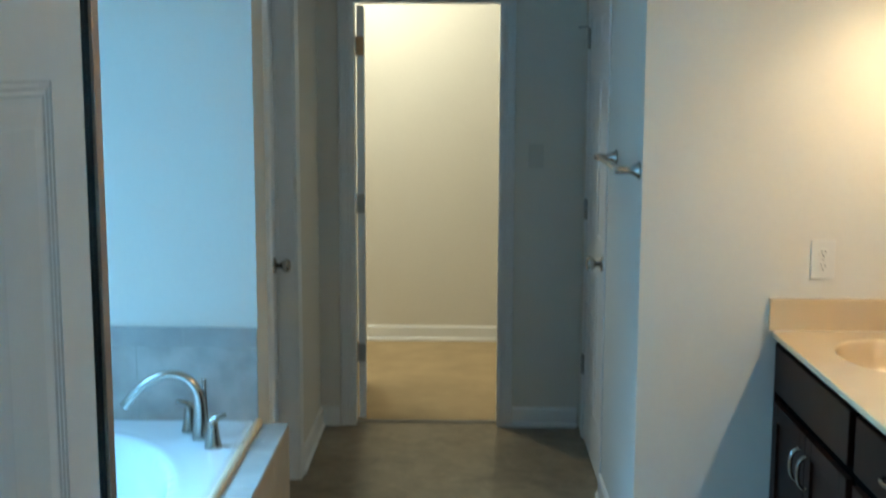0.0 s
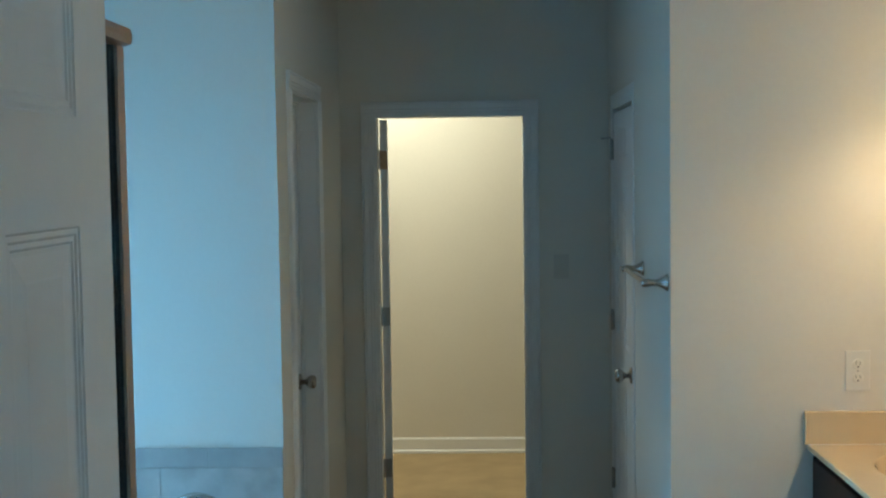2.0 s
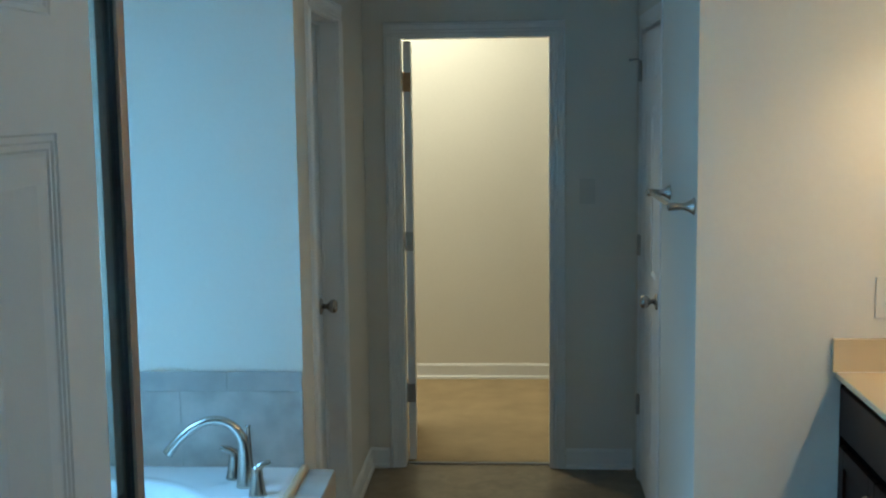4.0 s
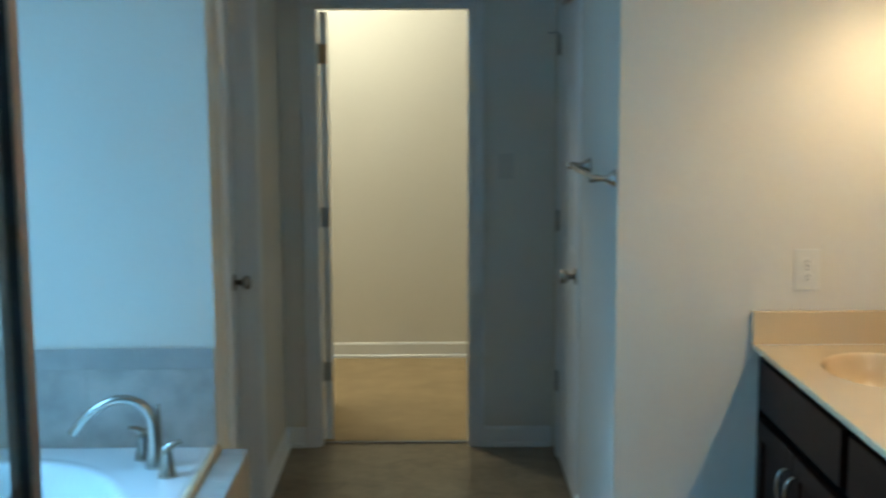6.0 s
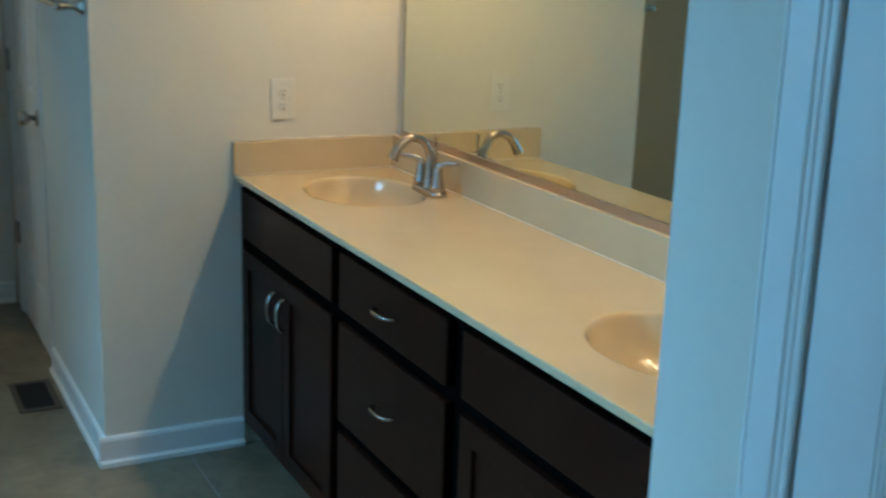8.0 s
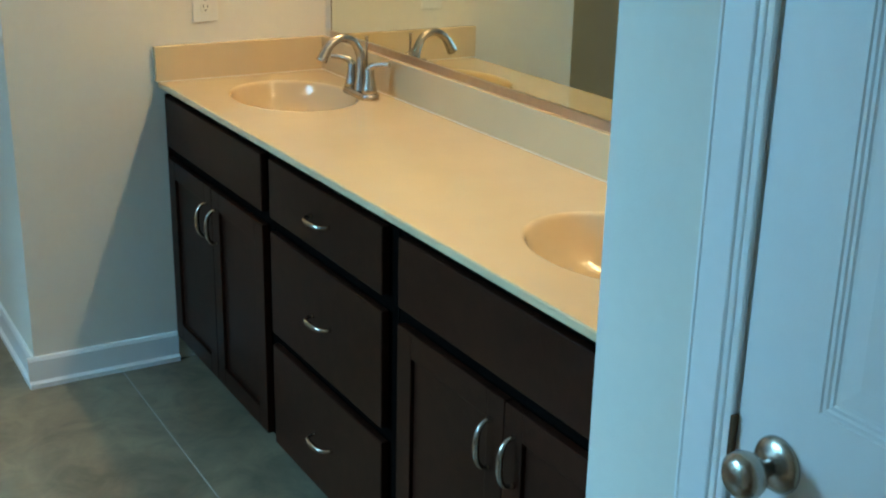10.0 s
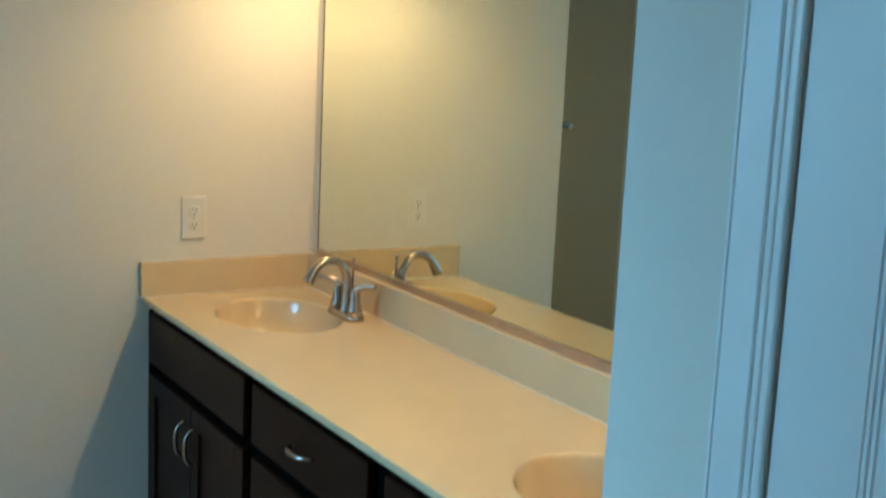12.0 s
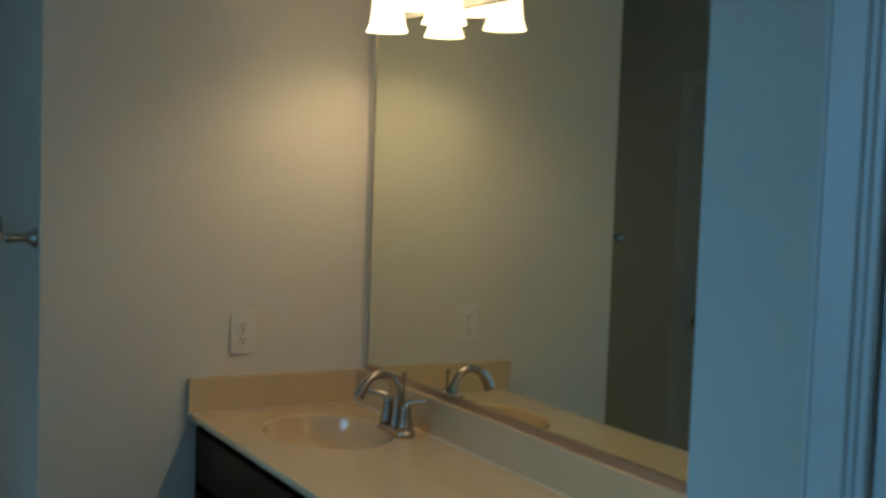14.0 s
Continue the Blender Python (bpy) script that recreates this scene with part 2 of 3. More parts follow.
solid("wall_entry", boxes((XO, -0.36, YE0, YE1, 0, TOP), (0.44, XM, YE0, YE1, 0, TOP), (-0.36, 0.44, YE0, YE1, 2.07, TOP)), PAINT, WH + " round the entry doorway", "wall")
wy0, wy1, wz0, wz1 = WIN
solid("wall_window", boxes((XO - 0.15, XO, -3.0, wy0, 0, TOP), (XO - 0.15, XO, wy1, YB, 0, TOP), (XO - 0.15, XO, wy0, wy1, 0, wz0), (XO - 0.15, XO, wy0, wy1, wz1, TOP)), PAINT, WH + " with the tub window", "wall")
solid("wall_bedroom", boxes((XO, XM, -3.1, -3.0, 0, TOP)), PAINT, WH + " of the bedroom behind the entry", "wall")

# window over the tub
win = thing("window_1", (XO, (wy0 + wy1) / 2, wz0), label="white vinyl window over the bathtub", category="window", kind="structure")
w2, wh = (wy1 - wy0) / 2, wz1 - wz0
part("window_frame", boxes((-0.13, -0.07, -w2, -w2 + 0.05, 0, wh), (-0.13, -0.07, w2 - 0.05, w2, 0, wh), (-0.13, -0.07, -w2 + 0.05, w2 - 0.05, 0, 0.05), (-0.13, -0.07, -w2 + 0.05, w2 - 0.05, wh - 0.05, wh)), TRIM, win)
pane = part("pane", boxes((-0.105, -0.099, -w2 + 0.05, w2 - 0.05, 0.05, wh - 0.05)), CLEAR, win)
pane.visible_shadow = False
part("window_sill", boxes((-0.068, 0.03, -w2 - 0.04, w2 + 0.04, -0.022, -0.002), bevel=0.004), TRIM, win)

# ---- trim ----
BASE = [(0, 0), (0.022, 0), (0.022, 0.014), (0.013, 0.022), (0.013, 0.085), (0.008, 0.095), (0, 0.097)]
UP = (0, 0, 1)


def baseboard(label, *runs):
    solid("baseboard", sweep(BASE, [(a, b, o, UP) for a, b, o in runs]), TRIM, label, "baseboard")


baseboard("white baseboard with shoe moulding beside the vanity", ((XR - 0.022, YN, 0), (1.075, YN, 0), (0, -1, 0)))
baseboard("white baseboard below the towel bar", ((XR, YN - 0.002, 0), (XR, 4.884, 0), (-1, 0, 0)))
baseboard("white baseboard beside the closet doorway", ((0.306, YF, 0), (XR - 0.012, YF, 0), (0, -1, 0)))
baseboard("white baseboard at the corridor's end", ((XL, YF, 0), (-0.538, YF, 0), (0, -1, 0)))
baseboard("white baseboard beside the recessed door", ((XL, YT + 0.02, 0), (XL, 4.340, 0), (1, 0, 0)), ((XL, 5.116, 0), (XL, YF - 0.022, 0), (1, 0, 0)))
baseboard("white baseboard at the back of the closet", ((XO, YB, 0.008), (XM, YB, 0.008), (0, -1, 0)))
baseboard("white baseboard beside the toilet room door", ((XW, 1.511, 0), (XW, YW + 0.012, 0), (-1, 0, 0)))

CASE = [(0, 0), (0.010, 0), (0.012, 0.003), (0.012, 0.012), (0.007, 0.0135), (0.012, 0.015), (0.013, 0.026), (0.008, 0.0275), (0.013, 0.029), (0.016, 0.050), (0.011, 0.052), (0.017, 0.054), (0.017, 0.060), (0.013, 0.064), (0, 0.064)]


FLAT = [(0, 0), (0.007, 0), (0.010, 0.002), (0.0105, 0.007), (0.009, 0.0095), (0.0055, 0.0105), (0.009, 0.0115), (0.0105, 0.013), (0.0105, 0.018), (0.0055, 0.0192), (0.010, 0.0205), (0.0125, 0.0225), (0.0135, 0.055), (0.013, 0.0565), (0.0075, 0.058), (0.012, 0.0595), (0.011, 0.063), (0.004, 0.064), (0, 0.064)]


def casing(name, label, out, along, base, a0, a1, top, width=0.064, depth=1.0, shape=CASE):
    """Door trim: section runs from the opening outwards. along: unit vector of the wall, out: its normal."""
    out, along = Vector(out), Vector(along)
    sec = [(o * depth, u * width / 0.064) for o, u in shape]
    bm = bmesh.new()
    base = Vector(base)
    sweep(sec, [(base + along * a0, base + along * a0 + Vector((0, 0, top)), out, -along)], bm)
    sweep(sec, [(base + along * a1, base + along * a1 + Vector((0, 0, top)), out, along)], bm)
    sweep(sec, [(base + along * (a0 - width) + Vector((0, 0, top)), base + along * (a1 + width) + Vector((0, 0, top)), out, Vector((0, 0, 1)))], bm)
    return solid(name, bm, TRIM, label, "door trim")


def jamb(label, x0, x1, y0, y1, top, across):
    """Lining of an opening: two sides and a head."""
    k = 0.016
    if across == "x":
        bm = boxes((x0, x0 + k, y0, y1, 0, top + k), (x1 - k, x1, y0, y1, 0, top + k), (x0 + k, x1 - k, y0, y1, top, top + k))
    else:
        bm = boxes((x0, x1, y0, y0 + k, 0, top + k), (x0, x1, y1 - k, y1, 0, top + k), (x0, x1, y0 + k, y1 - k, top, top + k))
    return solid("door_jamb", bm, TRIM, label, "door jamb")


casing("trim_closet_door", "white moulded casing round the closet doorway", (0, -1, 0), (1, 0, 0), (0, YF, 0), -0.469, 0.239, 2.048)
jamb("white jamb of the closet doorway", -0.476, 0.246, YF + 0.001, YF + TH - 0.001, 2.038, "x")
casing("trim_left_door", "white moulded casing round the recessed door", (1, 0, 0), (0, 1, 0), (XL, 0, 0), 4.406, 5.050, 2.070)
jamb("white jamb of the recessed door", XL - TH + 0.001, XL - 0.001, 4.397, 5.059, 2.063, "y")
casing("trim_right_door", "thin white casing round the hinged corridor door", (-1, 0, 0), (0, 1, 0), (XR, 0, 0), 4.942, 5.668, 2.058, width=0.055, depth=0.3)
jamb("white jamb of the corridor door", XR + 0.001, XR + TH - 0.001, 4.933, 5.677, 2.049, "y")
casing("trim_toilet_door", "white moulded casing round the toilet room door", (-1, 0, 0), (0, 1, 0), (XW, 0, 0), 0.80, 1.425, 2.058, width=0.083, depth=0.62, shape=FLAT)
jamb("white jamb of the toilet room door with strike plate", XW + 0.001, XW + TH - 0.001, 0.743, 1.440, 2.049, "y")
casing("trim_entry_door", "white moulded casing round the entry doorway", (0, 1, 0), (1, 0, 0), (0, YE1, 0), -0.352, 0.432, 2.062)
jamb("white jamb of the entry doorway", -0.359, 0.439, YE0 + 0.001, YE1 - 0.001, 2.053, "x")
solid("threshold", boxes((-0.459, 0.229, YF + 0.045, YF + 0.075, 0, 0.008), bevel=0.003), CAULK, "thin pale carpet strip in the closet doorway", "threshold")


# ---- doors ----
def knob_parts(door, x, z, side, face):
    """Round knob with rosette on a face at y; side is -1 or 1, the way out of the face."""
    turn = Matrix.Translation((x, face, z)) @ Matrix.Rotation(radians(90 if side < 0 else -90), 4, "X")
    k = part("door_knob", lathe([(0.010, 0.012), (0.011, 0.026), (0.016, 0.031), (0.025, 0.040), (0.0285, 0.050), (0.027, 0.060), (0.019, 0.067), (0.006, 0.069)], turn), NICKEL, door, "round satin nickel knob")
    part("rosette", lathe([(0.034, 0.0005), (0.034, 0.003), (0.031, 0.007), (0.022, 0.010), (0.014, 0.013), (0.010, 0.014)], turn), NICKEL, k)
    return k


def rect_loft(bm, x0, x1, z0, z1, steps, side, face):
    """Nested rectangles: steps of (inset, depth below the face)."""
    last = None
    for inset, depth in steps:
        y = face - side * depth
        ring = [bm.verts.new((x, y, z)) for x, z in ((x0 + inset, z0 + inset), (x1 - inset, z0 + inset), (x1 - inset, z1 - inset), (x0 + inset, z1 - inset))]
        if last:
            for k in range(4):
                bm.faces.new((last[k], last[(k + 1) % 4], ring[(k + 1) % 4], ring[k]))
        last = ring
    bm.faces.new(last)


PANEL = [(0, 0), (0.002, 0.0016), (0.007, 0.0012), (0.0095, 0.0030), (0.014, 0.0026), (0.0165, 0.0044), (0.021, 0.0046), (0.044, 0.0026), (0.046, 0.0023)]


def panel_door(name, width, loc, rz, label, stile=0.112, height=2.03, bottom=0.012, mull=0.106, rows=((0.24, 0.86), (1.022, 1.716), (1.822, 1.955))):
    """Six-panel door; hinge edge at x = 0, leaf along +x, faces at y = 0 and -0.035."""
    d = thing(name, loc, rz, label=label, category="door", kind="structure")
    t = 0.035
    pw = (width - 2 * stile - mull) / 2
    cols = [(stile, stile + pw), (stile + pw + mull, width - stile)]
    bm = boxes((0, stile, -t, 0, bottom, height), (width - stile, width, -t, 0, bottom, height), (cols[0][1], cols[1][0], -t, 0, bottom, height))
    for a, b in cols:
        for z0, z1 in ((bottom, rows[0][0]), (rows[0][1], rows[1][0]), (rows[1][1], rows[2][0]), (rows[2][1], height)):
            box(bm, a, b, -t, 0, z0, z1)
    part("leaf", bm, DOORP, d)
    for a, b in cols:
        for z0, z1 in rows:
            bm = bmesh.new()
            rect_loft(bm, a, b, z0, z1, PANEL, 1, 0)
            rect_loft(bm, a, b, z0, z1, PANEL, -1, -t)
            part("panel", bm, DOORP, d)
    return d


def hinge(parent, x, y, z, dx, dy, wide=0.035):
    """Butt hinge: barrel and a leaf that lies along (dx, dy)."""
    n = Vector((-dy, dx, 0))
    h = part("hinge", lathe([(0.0065, z - 0.045), (0.0075, z - 0.044), (0.0075, z + 0.044), (0.005, z + 0.050)], Matrix.Translation((x, y, 0)), 12), HINGE, parent, "satin nickel butt hinge")
    p, q = Vector((x, y, 0)), Vector((x + dx * wide, y + dy * wide, 0))
    a, b = (p - n * 0.0015), (q + n * 0.0015)
    part("hinge_leaf", boxes((min(a.x, b.x), max(a.x, b.x), min(a.y, b.y), max(a.y, b.y), z - 0.044, z + 0.044)), HINGE, h)


# closet door, swung open into the closet past a right angle
d1 = panel_door("door_1", 0.70, (-0.452, YF + 0.082, 0), 94.5, "white six-panel door swung open into the lit closet")
for z in (0.345, 1.085, 1.84):
    # top leaf is tan to hold the lamp's reflection; lower ones plain nickel
    h = part("hinge", boxes((-0.0035, -0.0005, -0.034, 0.004, z - 0.045, z + 0.045)), WARMHINGE if z > 1.5 else HINGE, d1, "nickel hinge leaf coloured tan for the closet lamp's reflection" if z > 1.5 else "satin nickel hinge leaf on the door edge")
    part("barrel", lathe([(0.006, z - 0.046), (0.0065, z - 0.045), (0.0065, z + 0.045), (0.004, z + 0.049)], Matrix.Translation((-0.004, 0.008, 0)), 12), HINGE, h)
# recessed door of the corridor's left wall
d2 = panel_door("door_2", 0.620, (XL - TH + 0.002, 4.417, 0), 90, "closed white six-panel door set back in its jamb", stile=0.100, mull=0.090, height=2.05)
knob_parts(d2, 0.560, 0.935, -1, -0.035)
part("door_stop_strip", boxes((-0.002, 0.621, -0.047, -0.0365, 2.052, 2.062), (0.612, 0.6235, -0.047, -0.0365, 0.012, 2.052)), TRIM, d2, "white stop strip round the leaf")
# hinged door of the corridor's right wall
d3 = panel_door("door_3", 0.706, (XR + 0.037, 5.658, 0), -90, "closed white six-panel corridor door with visible hinges")
for z in (0.36, 1.093, 1.868):
    hinge(d3, -0.004, -0.045, z, 0, 1, 0.010)
knob_parts(d3, 0.645, 0.945, -1, -0.035)
# toilet room door
d4 = panel_door("door_4", 0.672, (XW + 0.002, 0.749, 0), 90, "closed white six-panel toilet room door", stile=0.113, rows=((0.24, 0.86), (1.024, 1.697), (1.806, 1.935)))
knob_parts(d4, 0.606, 0.940, 1, 0.0)
part("latch_strike", boxes((0.6722, 0.6752, 0.0006, 0.0105, 0.895, 0.973)), LAMPM, d4, "dark bronze strike plate on the jamb")
# solid black block stands for the shade in the strike's hole
part("latch_shade", boxes((0.6725, 0.6752, -0.016, 0.0004, 0.898, 0.970)), GASKET, d4, "black block for the shade in the latch hole")
# entry door, swung open against the shower side
d5 = panel_door("door_5", 0.745, (-0.376, YE1 + 0.009, 0), 90, "white six-panel entry door standing wide open", stile=0.098, mull=0.185)

# hinge pin door stop on the top corridor door hinge
stop = thing("door_stop", (XR - 0.010, 5.662, 1.868), label="small metal hinge-pin door stop on the top hinge", category="door stop")
part("arm", tube([(0, 0, 0.052), (-0.012, 0.004, 0.054), (-0.035, 0.03, 0.052)], [0.004, 0.004, 0.004], 8), HINGE, stop)
part("bumper", lathe([(0.007, 0), (0.008, 0.004), (0.006, 0.010)], Matrix.Translation((-0.035, 0.03, 0.047)), 12), HINGE, stop)

# ---- vanity ----
ZC, XC, XF = 0.901, 1.060, 1.074
GAPZ = 0.862


def arch_pull(parent, at, axis, length=0.096):
    """Curved bar pull that stands 28 mm off a front facing -x."""
    a = Vector(axis) * length / 2
    c = Vector(at)
    o = Vector((-1, 0, 0))
    pts = [c - a, c - a * 0.98 + o * 0.012, c - a * 0.72 + o * 0.024, c - a * 0.3 + o * 0.029, c + a * 0.3 + o * 0.029, c + a * 0.72 + o * 0.024, c + a * 0.98 + o * 0.012, c + a]
    return part("handle", tube(pts, [0.0060, 0.0046, 0.0052, 0.0064, 0.0064, 0.0052, 0.0046, 0.0060], 12), NICKEL, parent, "arched satin nickel pull")


def shaker_door(cab, y0, y1, z0, z1, pull_y, pull_z):
    s = 0.056
    d = part("door", boxes((0, 0.019, y0, y0 + s, z0, z1), (0, 0.019, y1 - s, y1, z0, z1), (0, 0.019, y0 + s, y1 - s, z0, z0 + s), (0, 0.019, y0 + s, y1 - s, z1 - s, z1), bevel=0.0015), ESPRESSO, cab)
    part("panel", boxes((0.009, 0.015, y0 + s - 0.004, y1 - s + 0.004, z0 + s - 0.004, z1 - s + 0.004)), ESPRESSO, d)
    arch_pull(d, (0, pull_y, pull_z), (0, 0, 1))


def drawer_front(cab, y0, y1, z0, z1, pull=True):
    d = part("drawer_front", boxes((0, 0.019, y0, y1, z0, z1), bevel=0.003), ESPRESSO, cab)
    if pull:
        arch_pull(d, (0, (y0 + y1) / 2, (z0 + z1) / 2), (0, 1, 0))


def carcass(cab, y0, y1):
    """Box with a face frame, set back behind the fronts, and a recessed toe kick."""
    deep = XM - XF - 0.002
    # frame, carcass and toe kick carry the gap shade in their colour
    part("face_frame", boxes((0.024, 0.044, y0 + 0.001, y1 - 0.001, 0.085, GAPZ)), SHADOWM, cab, "recessed face frame coloured near black for the shade in the gaps")
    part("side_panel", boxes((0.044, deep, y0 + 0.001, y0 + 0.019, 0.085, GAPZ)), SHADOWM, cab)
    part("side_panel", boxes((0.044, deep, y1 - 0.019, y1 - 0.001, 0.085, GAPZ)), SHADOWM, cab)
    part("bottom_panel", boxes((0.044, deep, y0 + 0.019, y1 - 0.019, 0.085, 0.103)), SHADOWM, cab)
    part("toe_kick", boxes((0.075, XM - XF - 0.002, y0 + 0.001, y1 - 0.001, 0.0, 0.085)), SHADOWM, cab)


def sink_base(label, y0, y1, f0, f1, split):
    c = thing("vanity_cabinet", (XF, 0, 0), label=label, category="cabinet", group="vanity cabinets")
    carcass(c, y0, y1)
    drawer_front(c, f0, f1, 0.704, 0.853, pull=False)
    shaker_door(c, f0, split - 0.0015, 0.084, 0.668, split - 0.035, 0.565)
    shaker_door(c, split + 0.0015, f1, 0.084, 0.668, split + 0.043, 0.565)
    return c


end_base = sink_base("espresso wood sink cabinet with two shaker doors by the end wall", 3.186, YN - 0.001, 3.212, 3.962, 3.588)
part("filler_strip", boxes((0.003, 0.0235, 3.9630, YN - 0.0005, 0.084, 0.862)), ESPRESSO, end_base, "narrow wood filler strip against the wall")
sink_base("espresso wood sink cabinet with two shaker doors", YW + 0.002, 2.524, 1.706, 2.490, 2.092)
drawers = thing("vanity_cabinet", (XF, 0, 0), label="espresso wood cabinet with three drawers", category="cabinet", group="vanity cabinets")
carcass(drawers, 2.526, 3.184)
for z0, z1 in ((0.704, 0.853), (0.398, 0.668), (0.084, 0.364)):
    drawer_front(drawers, 2.560, 3.160, z0, z1)


# counter with two bowls sunk into it
def counter_top():
    top = thing("countertop", (XC, YW + 0.002, ZC), label="glossy beige cultured marble vanity top with two oval bowls", category="countertop")
    bm = bmesh.new()
    xs, ys = XM - XC - 0.002, YN - YW - 0.004
    bowls = [(1.352 - XC, 2.125 - YW), (1.343 - XC, 3.620 - YW)]
    rx, ry, deep = 0.171, 0.219, 0.128
    cells = [(0.0, 0.16), (0.16, 0.72), (0.72, 1.65), (1.65, 2.21), (2.21, ys)]
    rims = [(1.035, 0.0), (1.015, -0.0008), (0.998, -0.004), (0.985, -0.010), (0.965, -0.024), (0.93, -0.044), (0.87, -0.068), (0.78, -0.092), (0.64, -0.112), (0.45, -0.123), (0.25, -0.127), (0.09, -deep)]
    for k, (y0, y1) in enumerate(cells):
        corners = [(0.0, y0), (xs, y0), (xs, y1), (0.0, y1)]
        if k % 2 == 0:
            bm.faces.new([bm.verts.new((x, y, 0)) for x, y in corners])
            continue
        bx, by = bowls[k // 2]
        angles = sorted([2 * math.pi * i / 96 for i in range(96)] + [math.atan2(y - by, x - bx) % (2 * math.pi) for x, y in corners])
        rings = []
        edge = []
        for t in angles:
            c, n = math.cos(t), math.sin(t)
            reach = min((xs - bx) / c if c > 1e-9 else -bx / c if c < -1e-9 else 9, (y1 - by) / n if n > 1e-9 else (y0 - by) / n if n < -1e-9 else 9)
            edge.append(bm.verts.new((bx + c * reach, by + n * reach, 0)))
        rings.append(edge)
        for g, z in rims:
            ring = []
            for t in angles:
                c, n = math.cos(t), math.sin(t)
                e = 1 / math.hypot(c / rx, n / ry)
                ring.append(bm.verts.new((bx + c * e * g, by + n * e * g, z)))
            rings.append(ring)
        for p, q in zip(rings, rings[1:]):
            for i in range(len(angles)):
                j = (i + 1) % len(angles)
                bm.faces.new((p[i], p[j], q[j], q[i])).smooth = p is not edge
        bm.faces.new(rings[-1])
    lip = [bm.verts.new((0.0, y, 0.0)) for y in (0.0, ys)]
    front = [bm.verts.new((-0.002, y, -0.003)) for y in (0.0, ys)]
    low = [bm.verts.new((-0.002, y, -0.017)) for y in (0.0, ys)]
    back = [bm.verts.new((0.03, y, -0.021)) for y in (0.0, ys)]
    for p, q in ((lip, front), (front, low), (low, back)):
        bm.faces.new((p[0], p[1], q[1], q[0]))
    bmesh.ops.remove_doubles(bm, verts=bm.verts, dist=1e-5)
    part("slab", bm, MARBLE, top)
    part("backsplash", boxes((xs - 0.020, xs, 0, ys, 0.0005, 0.105), bevel=0.003), MARBLE, top)
    part("side_splash", boxes((-0.012, xs - 0.0205, ys - 0.018, ys, 0.0005, 0.105), bevel=0.003), MARBLE, top)
    part("caulk_bead", tube([(xs - 0.0215, 0.0, 0.001), (xs - 0.0215, ys / 2, 0.001), (xs - 0.0215, ys - 0.02, 0.001)], [0.0022], 8), BEAD, top, "pale caulk bead along the backsplash")
    part("caulk_bead", tube([(0.0, ys - 0.0195, 0.001), (xs / 2, ys - 0.0195, 0.001), (xs - 0.02, ys - 0.0195, 0.001)], [0.0016], 8), BEAD, top, "pale caulk bead along the side splash")
    for bx, by in bowls:
        part("drain", lathe([(0.021, 0.0), (0.022, 0.002), (0.017, 0.003), (0.012, 0.001), (0.004, 0.002)], Matrix.Translation((bx, by, -deep + 0.0005))), NICKEL, top, "round nickel drain")
    return top


counter_top()


def vanity_faucet(y):
    f = thing("faucet", (1.512, y, ZC), label="brushed nickel centerset faucet with two lever handles on the counter", category="faucet", group="vanity faucets")
    bm = bmesh.new()
    rings = []
    for z, g in ((0.0005, 1.0), (0.010, 1.0), (0.016, 0.88), (0.018, 0.7)):
        rings.append([bm.verts.new((0.028 * g * math.cos(a), (0.053 if math.sin(a) > 0 else -0.053) + 0.028 * g * math.sin(a) if abs(math.sin(a)) > 1e-6 else 0.0, z)) for a in [2 * math.pi * k / 36 + 0.02 for k in range(36)]])
    for a, b in zip(rings, rings[1:]):
        for k in range(36):
            bm.faces.new((a[k], a[(k + 1) % 36], b[(k + 1) % 36], b[k])).smooth = True
    bm.faces.new(rings[-1])
    bm.faces.new(list(reversed(rings[0])))
    part("base_plate", bm, NICKEL, f)
    part("spout", tube([(0, 0, 0.012), (0.002, 0, 0.07), (-0.002, 0, 0.118), (-0.026, 0, 0.157), (-0.064, 0, 0.166), (-0.098, 0, 0.146), (-0.122, 0, 0.106)], [0.021, 0.015, 0.0125, 0.0115, 0.0115, 0.0125, 0.0165], 18), NICKEL, f)
    part("lift_rod", tube([(0.020, 0, 0.012), (0.019, 0, 0.140), (0.018, 0, 0.168)], [0.0035, 0.0035, 0.006], 10), NICKEL, f)
    for s in (-1, 1):
        h = part("handle", lathe([(0.024, 0.014), (0.021, 0.030), (0.015, 0.058), (0.014, 0.078), (0.012, 0.086), (0.004, 0.089)], Matrix.Translation((0, s * 0.053, 0))), NICKEL, f)
        dx, dy = (0.62, -0.78) if s < 0 else (-0.75, 0.66)
        part("lever", tube([(0, s * 0.053, 0.080), (dx * 0.010, s * 0.053 + dy * 0.010, 0.093), (dx * 0.035, s * 0.053 + dy * 0.035, 0.101), (dx * 0.062, s * 0.053 + dy * 0.062, 0.102)], [0.011, 0.010, 0.0075, 0.0075], 12), NICKEL, h)


vanity_faucet(3.535)
vanity_faucet(2.125)

# mirror
mir = thing("mirror", (XM, YW + 0.05, 1.02), label="large frameless wall mirror over the vanity in a metal channel", category="mirror")
my = 3.915 - YW - 0.05
part("mirror_glass", boxes((-0.006, -0.001, 0, my, 0.0, 1.043)), MIRROR, mir)
part("bottom_channel", boxes((-0.011, -0.0005, -0.002, my + 0.002, -0.014, -0.0005), (-0.011, -0.0075, -0.002, my + 0.002, -0.0005, 0.008)), CHANNEL, mir, "brushed metal channel along the bottom")
part("top_edge", boxes((-0.0065, -0.0005, 0, my, 1.0435, 1.0465)), DARKPOST, mir, "dark polished top edge")
